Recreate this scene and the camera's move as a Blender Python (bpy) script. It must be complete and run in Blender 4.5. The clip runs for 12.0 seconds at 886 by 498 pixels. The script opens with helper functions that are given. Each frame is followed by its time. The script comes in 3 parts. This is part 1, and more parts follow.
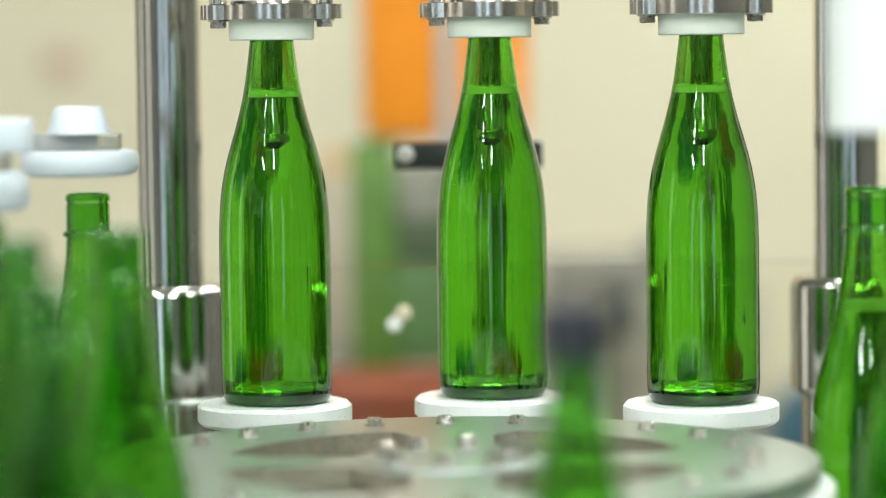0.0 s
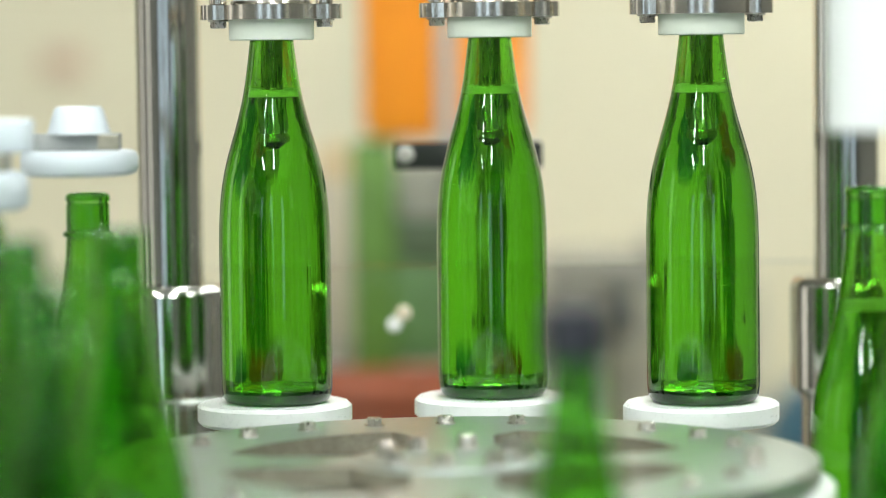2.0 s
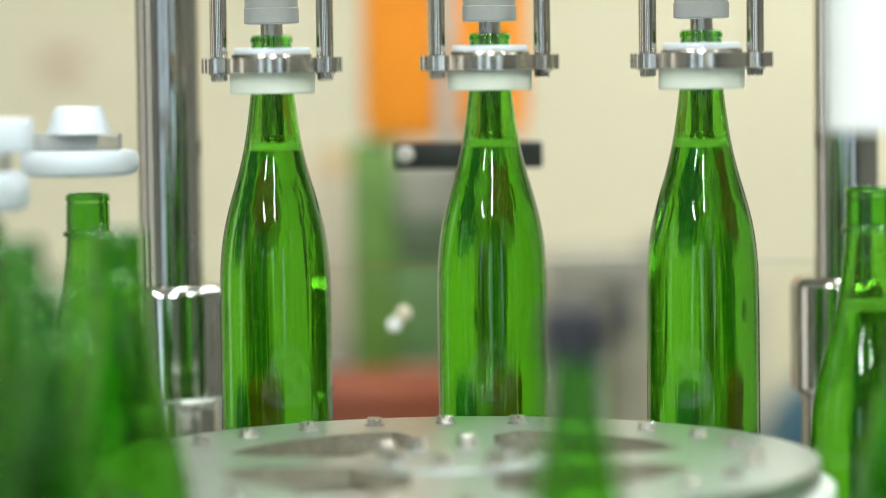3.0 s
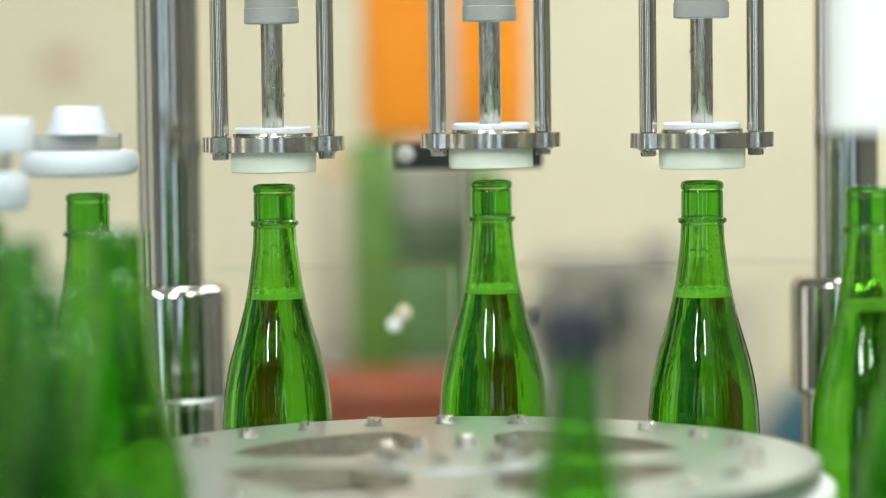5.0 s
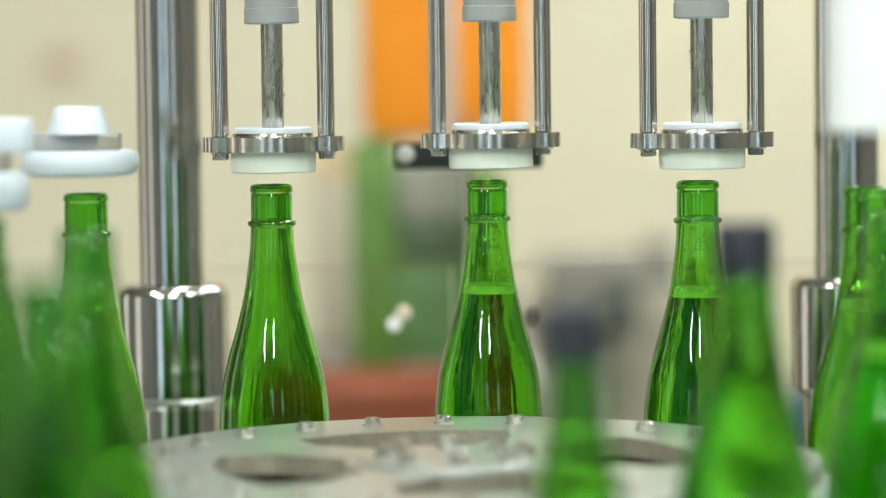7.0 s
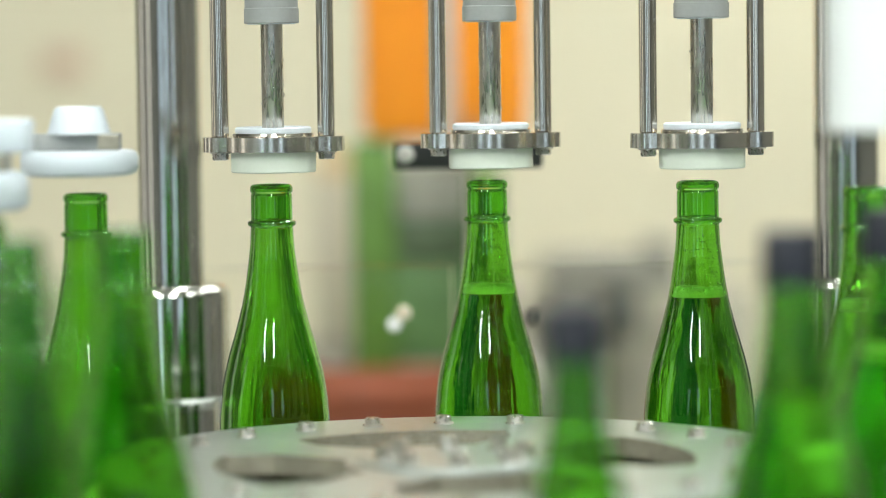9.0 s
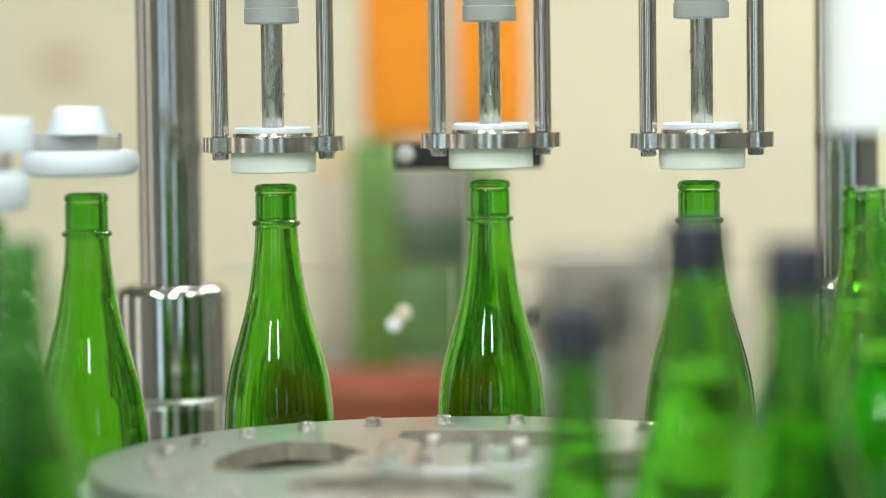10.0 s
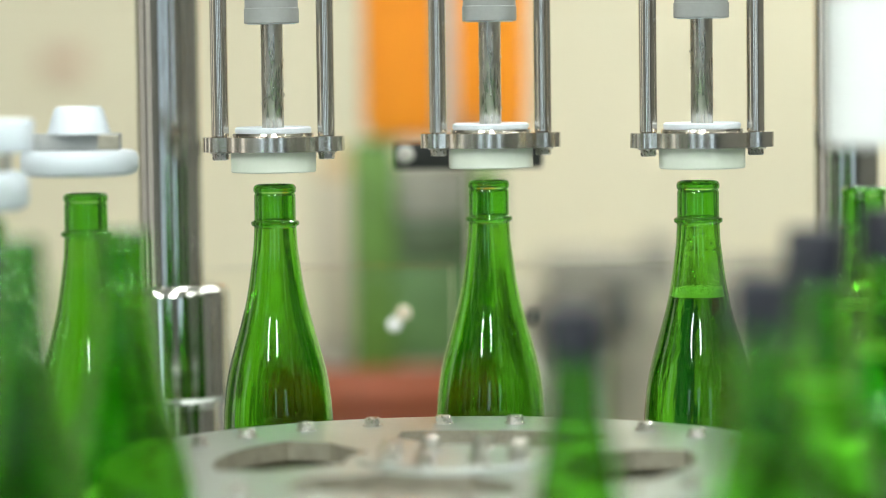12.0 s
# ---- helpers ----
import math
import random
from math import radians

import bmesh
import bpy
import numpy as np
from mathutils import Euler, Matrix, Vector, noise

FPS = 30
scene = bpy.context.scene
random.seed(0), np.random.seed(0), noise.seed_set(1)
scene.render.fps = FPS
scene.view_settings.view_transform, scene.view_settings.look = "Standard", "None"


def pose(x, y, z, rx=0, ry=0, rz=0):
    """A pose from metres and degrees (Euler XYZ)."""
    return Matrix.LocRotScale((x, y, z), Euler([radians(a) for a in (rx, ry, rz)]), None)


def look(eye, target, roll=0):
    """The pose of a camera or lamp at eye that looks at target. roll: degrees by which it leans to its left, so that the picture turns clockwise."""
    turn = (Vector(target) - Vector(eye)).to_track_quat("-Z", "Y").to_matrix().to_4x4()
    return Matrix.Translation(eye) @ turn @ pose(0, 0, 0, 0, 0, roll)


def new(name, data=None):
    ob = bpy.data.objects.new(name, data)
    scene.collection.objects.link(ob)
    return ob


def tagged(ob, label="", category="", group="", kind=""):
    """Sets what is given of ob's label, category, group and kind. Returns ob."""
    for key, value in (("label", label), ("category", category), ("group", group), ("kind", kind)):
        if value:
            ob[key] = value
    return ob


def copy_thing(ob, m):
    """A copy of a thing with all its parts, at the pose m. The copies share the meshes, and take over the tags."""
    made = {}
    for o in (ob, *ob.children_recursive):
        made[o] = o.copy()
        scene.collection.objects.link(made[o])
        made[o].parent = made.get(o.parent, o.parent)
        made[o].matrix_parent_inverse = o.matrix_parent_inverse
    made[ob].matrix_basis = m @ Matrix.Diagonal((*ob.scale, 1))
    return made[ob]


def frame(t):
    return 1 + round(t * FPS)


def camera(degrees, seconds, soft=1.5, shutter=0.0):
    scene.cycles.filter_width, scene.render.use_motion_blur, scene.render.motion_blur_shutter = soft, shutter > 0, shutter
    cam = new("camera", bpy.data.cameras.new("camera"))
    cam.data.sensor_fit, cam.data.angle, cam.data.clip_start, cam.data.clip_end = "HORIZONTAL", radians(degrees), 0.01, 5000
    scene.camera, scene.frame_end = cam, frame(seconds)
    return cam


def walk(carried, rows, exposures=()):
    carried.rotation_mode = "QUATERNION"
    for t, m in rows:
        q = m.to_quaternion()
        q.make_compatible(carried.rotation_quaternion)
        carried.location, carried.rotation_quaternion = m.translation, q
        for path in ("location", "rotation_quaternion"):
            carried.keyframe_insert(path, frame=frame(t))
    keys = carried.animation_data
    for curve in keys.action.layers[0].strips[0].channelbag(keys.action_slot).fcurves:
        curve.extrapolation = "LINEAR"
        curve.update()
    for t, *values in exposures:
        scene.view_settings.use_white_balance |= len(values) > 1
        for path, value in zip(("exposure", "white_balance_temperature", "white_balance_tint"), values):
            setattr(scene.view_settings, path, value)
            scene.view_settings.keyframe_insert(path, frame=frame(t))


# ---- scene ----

# ---------------------------------------------------------------- camera
EYE_Z = 1.343
cam = camera(16.15, 12.0, soft=1.0, shutter=0.5)
cam.data.dof.use_dof = True
cam.data.dof.focus_distance = 2.17
cam.data.dof.aperture_fstop = 2.2
TILT = 0.0663
VIEW = look((0, 0, EYE_Z), (0, math.cos(TILT), EYE_Z - math.sin(TILT)), -0.73)
walk(cam, [(0.0, VIEW), (12.0, VIEW)], exposures=[(0.0, 0.0), (12.0, 0.0)])

# ---------------------------------------------------------------- world and lights
world = bpy.data.worlds.new("hall_light")
scene.world = world
world.use_nodes = True
world.node_tree.nodes["Background"].inputs[0].default_value = (0.9, 0.95, 1.0, 1)
world.node_tree.nodes["Background"].inputs[1].default_value = 0.3
WORK_LAMPS = 64.0
FILL_LAMPS = 46.0

# ---------------------------------------------------------------- plan of the machine
CX, CY, R = 0.0057, 1.9178, 0.2996      # axis and pitch radius of the carousel
PHASE = 5.2                             # degrees of station 0 from the far point, clockwise
DECK = 0.950                            # level on which the bottles stand
LIFT = 0.1414                           # stroke of the lifting pads
BOTTLE_H = 0.2946
DISC_Z = EYE_Z - 0.2581                 # top of the star disc


BELL_DX = 0.0020                        # the bells and nozzles sit a little off the pockets


def station(k):
    a = radians(PHASE + 30 * k)
    return CX + R * math.sin(a), CY + R * math.cos(a)


# ---------------------------------------------------------------- materials
def nodes_of(name):
    m = bpy.data.materials.new(name)
    m.use_nodes = True
    nt = m.node_tree
    return m, nt, nt.nodes["Principled BSDF"]


def surface(name, color, rough=0.5, metal=0.0, vary=0.12, scale=30.0, bump=0.05, stretch=(1, 1, 1), rvary=0.1,
            fine=8.0, coat=0.0, sss=0.0, glow=0.0):
    """A solid surface, mottled at two scales, with fine relief."""
    m, nt, b = nodes_of(name)
    L = nt.links.new
    tc = nt.nodes.new("ShaderNodeTexCoord")
    mp = nt.nodes.new("ShaderNodeMapping")
    mp.inputs["Scale"].default_value = stretch
    L(tc.outputs["Object"], mp.inputs["Vector"])
    n1 = nt.nodes.new("ShaderNodeTexNoise")
    n1.inputs["Scale"].default_value = scale
    n1.inputs["Detail"].default_value = 3
    n2 = nt.nodes.new("ShaderNodeTexNoise")
    n2.inputs["Scale"].default_value = scale * fine
    n2.inputs["Detail"].default_value = 2
    for n in (n1, n2):
        L(mp.outputs["Vector"], n.inputs["Vector"])
    mix = nt.nodes.new("ShaderNodeMix")
    mix.data_type = "FLOAT"
    mix.inputs[0].default_value = 0.4
    L(n1.outputs["Fac"], mix.inputs[2])
    L(n2.outputs["Fac"], mix.inputs[3])
    ramp = nt.nodes.new("ShaderNodeMapRange")
    ramp.inputs["From Min"].default_value, ramp.inputs["From Max"].default_value = 0.3, 0.7
    ramp.inputs["To Min"].default_value, ramp.inputs["To Max"].default_value = 1 - vary, 1 + vary
    L(mix.outputs[0], ramp.inputs["Value"])
    mul = nt.nodes.new("ShaderNodeVectorMath")
    mul.operation = "SCALE"
    mul.inputs[0].default_value = color
    L(ramp.outputs["Result"], mul.inputs["Scale"])
    L(mul.outputs["Vector"], b.inputs["Base Color"])
    rr = nt.nodes.new("ShaderNodeMapRange")
    rr.inputs["From Min"].default_value, rr.inputs["From Max"].default_value = 0.3, 0.7
    rr.inputs["To Min"].default_value, rr.inputs["To Max"].default_value = max(0.02, rough - rvary), min(1, rough + rvary)
    L(n2.outputs["Fac"], rr.inputs["Value"])
    L(rr.outputs["Result"], b.inputs["Roughness"])
    b.inputs["Metallic"].default_value = metal
    b.inputs["Coat Weight"].default_value = coat
    if sss:
        b.inputs["Subsurface Weight"].default_value = sss
        b.inputs["Subsurface Radius"].default_value = (0.004, 0.004, 0.004)
    if bump:
        bp = nt.nodes.new("ShaderNodeBump")
        bp.inputs["Strength"].default_value = bump
        bp.inputs["Distance"].default_value = 0.001
        L(n2.outputs["Fac"], bp.inputs["Height"])
        L(bp.outputs["Normal"], b.inputs["Normal"])
    if glow:
        b.inputs["Emission Color"].default_value = (*color, 1)
        b.inputs["Emission Strength"].default_value = glow
    return m


def ripple(nt, socket, wave):
    """Long shallow ripples of blown glass, running up and down."""
    tc = nt.nodes.new("ShaderNodeTexCoord")
    mp = nt.nodes.new("ShaderNodeMapping")
    mp.inputs["Scale"].default_value = (1, 1, 0.035)
    n = nt.nodes.new("ShaderNodeTexNoise")
    n.inputs["Scale"].default_value = 110
    n.inputs["Detail"].default_value = 2
    bp = nt.nodes.new("ShaderNodeBump")
    bp.inputs["Strength"].default_value = wave
    bp.inputs["Distance"].default_value = 0.002
    nt.links.new(tc.outputs["Object"], mp.inputs["Vector"])
    nt.links.new(mp.outputs["Vector"], n.inputs["Vector"])
    nt.links.new(n.outputs["Fac"], bp.inputs["Height"])
    nt.links.new(bp.outputs["Normal"], socket)


def glass(name, color, ior, wave=0.0):
    """Coloured glass: tint in what passes, clear white gloss. color: share that one surface lets pass."""
    m, nt, b = nodes_of(name)
    b.inputs["Base Color"].default_value = (*[c * c for c in color], 1)
    b.inputs["Transmission Weight"].default_value = 1.0
    b.inputs["Roughness"].default_value = 0.0
    b.inputs["IOR"].default_value = ior
    if wave:
        ripple(nt, b.inputs["Normal"], wave)
    return m


def immersed(name, color, ior, wave=0.0):
    """The boundary of a liquid against the glass round it, with the ratio of their indices."""
    m = bpy.data.materials.new(name)
    m.use_nodes = True
    nt = m.node_tree
    nt.nodes.remove(nt.nodes["Principled BSDF"])
    g = nt.nodes.new("ShaderNodeBsdfGlass")
    g.inputs["Color"].default_value = (*color, 1)
    g.inputs["IOR"].default_value = ior
    g.inputs["Roughness"].default_value = 0.0
    if wave:
        ripple(nt, g.inputs["Normal"], wave)
    nt.links.new(g.outputs["BSDF"], nt.nodes["Material Output"].inputs["Surface"])
    return m


def froth(name, color):
    """Foam: pale, scatters light."""
    m, nt, b = nodes_of(name)
    tc = nt.nodes.new("ShaderNodeTexCoord")
    n = nt.nodes.new("ShaderNodeTexVoronoi")
    n.inputs["Scale"].default_value = 900
    bp = nt.nodes.new("ShaderNodeBump")
    bp.inputs["Strength"].default_value = 0.5
    bp.inputs["Distance"].default_value = 0.0006
    nt.links.new(tc.outputs["Object"], n.inputs["Vector"])
    nt.links.new(n.outputs["Distance"], bp.inputs["Height"])
    nt.links.new(bp.outputs["Normal"], b.inputs["Normal"])
    b.inputs["Base Color"].default_value = (*color, 1)
    b.inputs["Roughness"].default_value = 0.75
    b.inputs["Transmission Weight"].default_value = 0.0
    b.inputs["IOR"].default_value = 1.33
    return m


def lamp_material(name, color, strength):
    m = bpy.data.materials.new(name)
    m.use_nodes = True
    nt = m.node_tree
    nt.nodes.remove(nt.nodes["Principled BSDF"])
    e = nt.nodes.new("ShaderNodeEmission")
    e.inputs[0].default_value = (*color, 1)
    e.inputs[1].default_value = strength
    nt.links.new(e.outputs[0], nt.nodes["Material Output"].inputs["Surface"])
    return m


M_GLASS = glass("green_glass", (0.40, 0.735, 0.20), 1.5, wave=0.08)
M_LIP = glass("deep_green_glass_lip", (0.31, 0.68, 0.15), 1.5, wave=0.04)
M_THICK = glass("thick_green_glass_base", (0.08, 0.25, 0.055), 1.5)
# paler inside tint for the neck and the empty top of full bottles
M_PALEINNER = glass("pale_green_glass_inside", (0.93, 0.99, 0.80), 1.5, wave=0.3)
M_INNER = glass("green_glass_inside", (0.84, 0.97, 0.68), 1.5, wave=0.16)
M_SAKE = immersed("clear_liquid_side", (0.85, 0.97, 0.72), 0.887, wave=1.4)
M_SAKE_TOP = glass("clear_liquid_top", (1, 1, 1), 1.33)
M_WATER = glass("clear_water", (1, 1, 1), 1.33)
M_FOAM = froth("pale_foam", (0.97, 0.98, 0.95))
M_CAP = surface("black_plastic_cap", (0.016, 0.018, 0.026), 0.42, vary=0.2, scale=80)
M_STEEL = surface("polished_steel", (0.66, 0.62, 0.55), 0.16, 1.0, 0.05, 40, 0.006, (1, 1, 0.3), 0.06)
M_POLISH = surface("mirror_polished_steel", (0.58, 0.575, 0.54), 0.105, 1.0, 0.06, 30, 0.004, (1, 1, 0.2), 0.04)
M_BRUSHED = surface("turned_steel", (0.68, 0.65, 0.59), 0.2, 1.0, 0.04, 40, 0.008, (1, 1, 1), 0.05)
M_SATIN = surface("satin_steel", (0.54, 0.515, 0.46), 0.28, 1.0, 0.08, 50, 0.01, (1, 1, 0.1), 0.08)
M_DISC = surface("matt_steel_plate", (0.515, 0.56, 0.535), 0.40, 1.0, 0.07, 14, 0.05, rvary=0.08, fine=12)
# darker brown steel; on the cutout walls it holds the dark reflection from below
M_DARKTONE = surface("dark_toned_steel", (0.35, 0.33, 0.26), 0.5, 0.6, 0.3, 60, 0.08)
M_PANEL = surface("olive_grey_paint", (0.34, 0.335, 0.27), 0.5, vary=0.2, scale=14, bump=0.02)
M_BOLT = surface("bolt_steel", (0.54, 0.51, 0.46), 0.3, 1.0, 0.05, 60, 0.008)
M_POM = surface("white_plastic", (0.60, 0.655, 0.69), 0.4, vary=0.03, scale=40, bump=0.03, sss=0.15)
M_PAD = surface("bright_white_plastic", (0.80, 0.82, 0.80), 0.35, vary=0.02, scale=40, bump=0.008, sss=0.15)
M_BUSH = surface("translucent_white_plastic", (0.66, 0.70, 0.61), 0.38, vary=0.03, scale=50, bump=0.02, sss=0.3)
M_CREAM = surface("cream_plastic", (0.62, 0.55, 0.42), 0.45, vary=0.04, scale=40)
M_GREYP = surface("grey_plastic", (0.29, 0.30, 0.285), 0.45, vary=0.06, scale=50)
M_WALL = surface("cream_wall_panel", (0.80, 0.73, 0.535), 0.6, vary=0.035, scale=1.5, bump=0.02, fine=10)
# unseen closing walls, darkened like an unlit hall for dark bands in the steel
M_DARKENEDWALL = surface("darkened_grey_wall", (0.125, 0.13, 0.12), 0.7, vary=0.03, scale=2, bump=0.02)
M_SIDEWALL = surface("darkened_side_wall", (0.19, 0.185, 0.165), 0.7, vary=0.03, scale=2, bump=0.02)
M_CEILING = surface("pale_ceiling_paint", (0.50, 0.50, 0.47), 0.7, vary=0.03, scale=2, bump=0.02)
M_FLOOR = surface("grey_green_floor_paint", (0.30, 0.33, 0.30), 0.45, vary=0.1, scale=3, bump=0.03)
M_ORANGE = surface("orange_paint", (1.0, 0.335, 0.015), 0.45, vary=0.08, scale=20, bump=0.02)
M_GREEN = surface("green_paint", (0.10, 0.205, 0.032), 0.5, vary=0.3, scale=22, bump=0.02)
M_DARK = surface("dark_grey_paint", (0.085, 0.125, 0.06), 0.5, vary=0.3, scale=18, bump=0.02)
M_DULLGREEN = surface("dull_green_paint", (0.10, 0.20, 0.065), 0.5, vary=0.2, scale=14, bump=0.02)
M_GREY = surface("grey_paint", (0.24, 0.235, 0.205), 0.5, vary=0.15, scale=12, bump=0.02)
M_GREYDARK = surface("dark_grey_enamel", (0.105, 0.105, 0.095), 0.45, vary=0.15, scale=12, bump=0.02)
M_LIGHTGREY = surface("light_grey_paint", (0.50, 0.49, 0.44), 0.5, vary=0.1, scale=12, bump=0.02)
M_BLACK = surface("black_paint", (0.025, 0.028, 0.024), 0.5, vary=0.2, scale=20)
M_RED = surface("red_brown_plastic", (0.27, 0.064, 0.022), 0.5, vary=0.15, scale=16, bump=0.02)
M_BLUE = surface("blue_plastic", (0.045, 0.15, 0.23), 0.5, vary=0.12, scale=16, bump=0.02)
M_PALEBLUE = surface("pale_blue_paint", (0.36, 0.45, 0.50), 0.5, vary=0.1, scale=10)
M_SIGN = surface("faded_red_paint", (0.62, 0.42, 0.31), 0.6, vary=0.15, scale=40)
M_ACRYLIC = glass("clear_acrylic", (0.985, 0.985, 0.975), 1.15)
M_BEIGE = surface("beige_grey_paint", (0.60, 0.555, 0.42), 0.5, vary=0.1, scale=10)
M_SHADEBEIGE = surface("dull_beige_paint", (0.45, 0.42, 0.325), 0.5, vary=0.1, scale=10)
M_TAN = surface("tan_cardboard", (0.62, 0.46, 0.24), 0.7, vary=0.1, scale=30)
M_BROWN = surface("tan_plastic", (0.40, 0.28, 0.16), 0.5, vary=0.1, scale=40)
M_SKYPANE = lamp_material("daylit_frosted_pane", (0.66, 0.84, 1.0), 2.2)
# warm glow for the two added west windows
M_ADDEDPANE = lamp_material("added_glow_pane", (1.0, 0.96, 0.86), 1.5)
M_TUBE = lamp_material("lamp_tube", (0.95, 1.0, 0.975), WORK_LAMPS)
M_DIMTUBE = lamp_material("fill_lamp_tube", (0.95, 1.0, 0.975), FILL_LAMPS)


# ---------------------------------------------------------------- mesh helpers
def mesh_of(name, bm, mats, smooth=True, angle=28):
    me = bpy.data.meshes.new(name)
    bm.to_mesh(me)
    bm.free()
    for m in mats if isinstance(mats, (list, tuple)) else [mats]:
        me.materials.append(m)
    if smooth:
        me.polygons.foreach_set("use_smooth", [True] * len(me.polygons))
        me.set_sharp_from_angle(angle=radians(angle))
    return me


def part(name, bm, material, parent, label="", at=None, smooth=True):
    me = bm if isinstance(bm, bpy.types.Mesh) else mesh_of(name, bm, material, smooth)
    ob = new(name, me)
    ob.parent = parent
    if at is not None:
        ob.matrix_basis = at
    if label:
        tagged(ob, label)
    return ob


def thing(name, m, label, category, group="", kind=""):
    ob = new(name)
    ob.matrix_basis = m
    ob.empty_display_size = 0.05
    return tagged(ob, label, category, group, kind)


def lathe(profile, seg=48, bm=None, index=0, at=(0, 0, 0)):
    """Turns (radius, height) pairs round z. Going up on the outside gives outward normals."""
    bm = bm or bmesh.new()
    rings = []
    for r, z in profile:
        if r < 1e-6:
            rings.append([bm.verts.new((at[0], at[1], at[2] + z))])
        else:
            rings.append([bm.verts.new((at[0] + r * math.cos(2 * math.pi * i / seg), at[1] + r * math.sin(2 * math.pi * i / seg), at[2] + z))
                          for i in range(seg)])
    for a, b in zip(rings, rings[1:]):
        for i in range(seg):
            j = (i + 1) % seg
            if len(a) == 1 and len(b) == 1:
                continue
            if len(a) == 1:
                f = bm.faces.new((a[0], b[j], b[i]))
            elif len(b) == 1:
                f = bm.faces.new((a[i], a[j], b[0]))
            else:
                f = bm.faces.new((a[i], a[j], b[j], b[i]))
            f.material_index = index
    return bm


def rod(r, z0, z1, bevel=0.0008, seg=32, bm=None, at=(0, 0, 0)):
    b = min(bevel, r * 0.4, (z1 - z0) * 0.4)
    return lathe([(0, z0), (r - b, z0), (r, z0 + b), (r, z1 - b), (r - b, z1), (0, z1)], seg, bm, 0, at)


def hexhead(r, z0, z1, bm=None, at=(0, 0, 0), turn=0.0):
    """A hexagon bolt head with a chamfered top, and its washer."""
    bm = bm or bmesh.new()
    rod(r * 1.25, z0, z0 + (z1 - z0) * 0.2, 0.0003, 20, bm, at)
    z0 += (z1 - z0) * 0.2
    rings = []
    for rr, z in ((r, z0), (r, z1 - 0.0006), (r * 0.86, z1)):
        rings.append([bm.verts.new((at[0] + rr * math.cos(turn + math.pi / 3 * i), at[1] + rr * math.sin(turn + math.pi / 3 * i), at[2] + z)) for i in range(6)])
    for a, b in zip(rings, rings[1:]):
        for i in range(6):
            bm.faces.new((a[i], a[(i + 1) % 6], b[(i + 1) % 6], b[i]))
    bm.faces.new(rings[-1])
    bm.faces.new(rings[0][::-1])
    return bm


def box(x0, x1, y0, y1, z0, z1, bevel=0.002, bm=None):
    fresh = bmesh.new()
    bmesh.ops.create_cube(fresh, size=1, matrix=Matrix.LocRotScale(((x0 + x1) / 2, (y0 + y1) / 2, (z0 + z1) / 2), None, (x1 - x0, y1 - y0, z1 - z0)))
    if bevel:
        bmesh.ops.bevel(fresh, geom=fresh.edges[:], offset=bevel, segments=2, affect="EDGES", profile=0.5)
    if bm is None:
        return fresh
    me = bpy.data.meshes.new("join")
    fresh.to_mesh(me)
    fresh.free()
    bm.from_mesh(me)
    bpy.data.meshes.remove(me)
    return bm


def slab(outline, z0, z1, holes=(), bevel=0.0):
    """A flat plate with the outline, holes through it, and thickness. Outlines run counter-clockwise."""
    bm = bmesh.new()
    loops = []
    edges = []
    for pts in (outline, *holes):
        vs = [bm.verts.new((x, y, z1)) for x, y in pts]
        loops.append(vs)
        edges += [bm.edges.new((vs[i], vs[(i + 1) % len(vs)])) for i in range(len(vs))]
    if holes:
        bmesh.ops.triangle_fill(bm, edges=edges, use_beauty=True)
    else:
        bm.faces.new(loops[0])
    for f in bm.faces:
        f.normal_update()
        if f.normal.z < 0:
            f.normal_flip()
    top = bm.faces[:]
    lower = {}
    for vs in loops:
        for v in vs:
            lower[v] = bm.verts.new((v.co.x, v.co.y, z0))
    for f in top:
        bm.faces.new([lower[v] for v in f.verts][::-1])
    for n, vs in enumerate(loops):
        for i in range(len(vs)):
            a, b = vs[i], vs[(i + 1) % len(vs)]
            quad = (lower[a], lower[b], b, a)
            bm.faces.new(quad if n == 0 else quad[::-1])
    bmesh.ops.recalc_face_normals(bm, faces=bm.faces[:])
    if bevel:
        rim = [e for e in bm.edges if len(e.link_faces) == 2 and abs(e.calc_face_angle(0)) > 1.0]
        bmesh.ops.bevel(bm, geom=rim, offset=bevel, segments=2, affect="EDGES", profile=0.5)
    return bm


def circle(r, n=64, x=0.0, y=0.0):
    return [(x + r * math.cos(2 * math.pi * i / n), y + r * math.sin(2 * math.pi * i / n)) for i in range(n)]


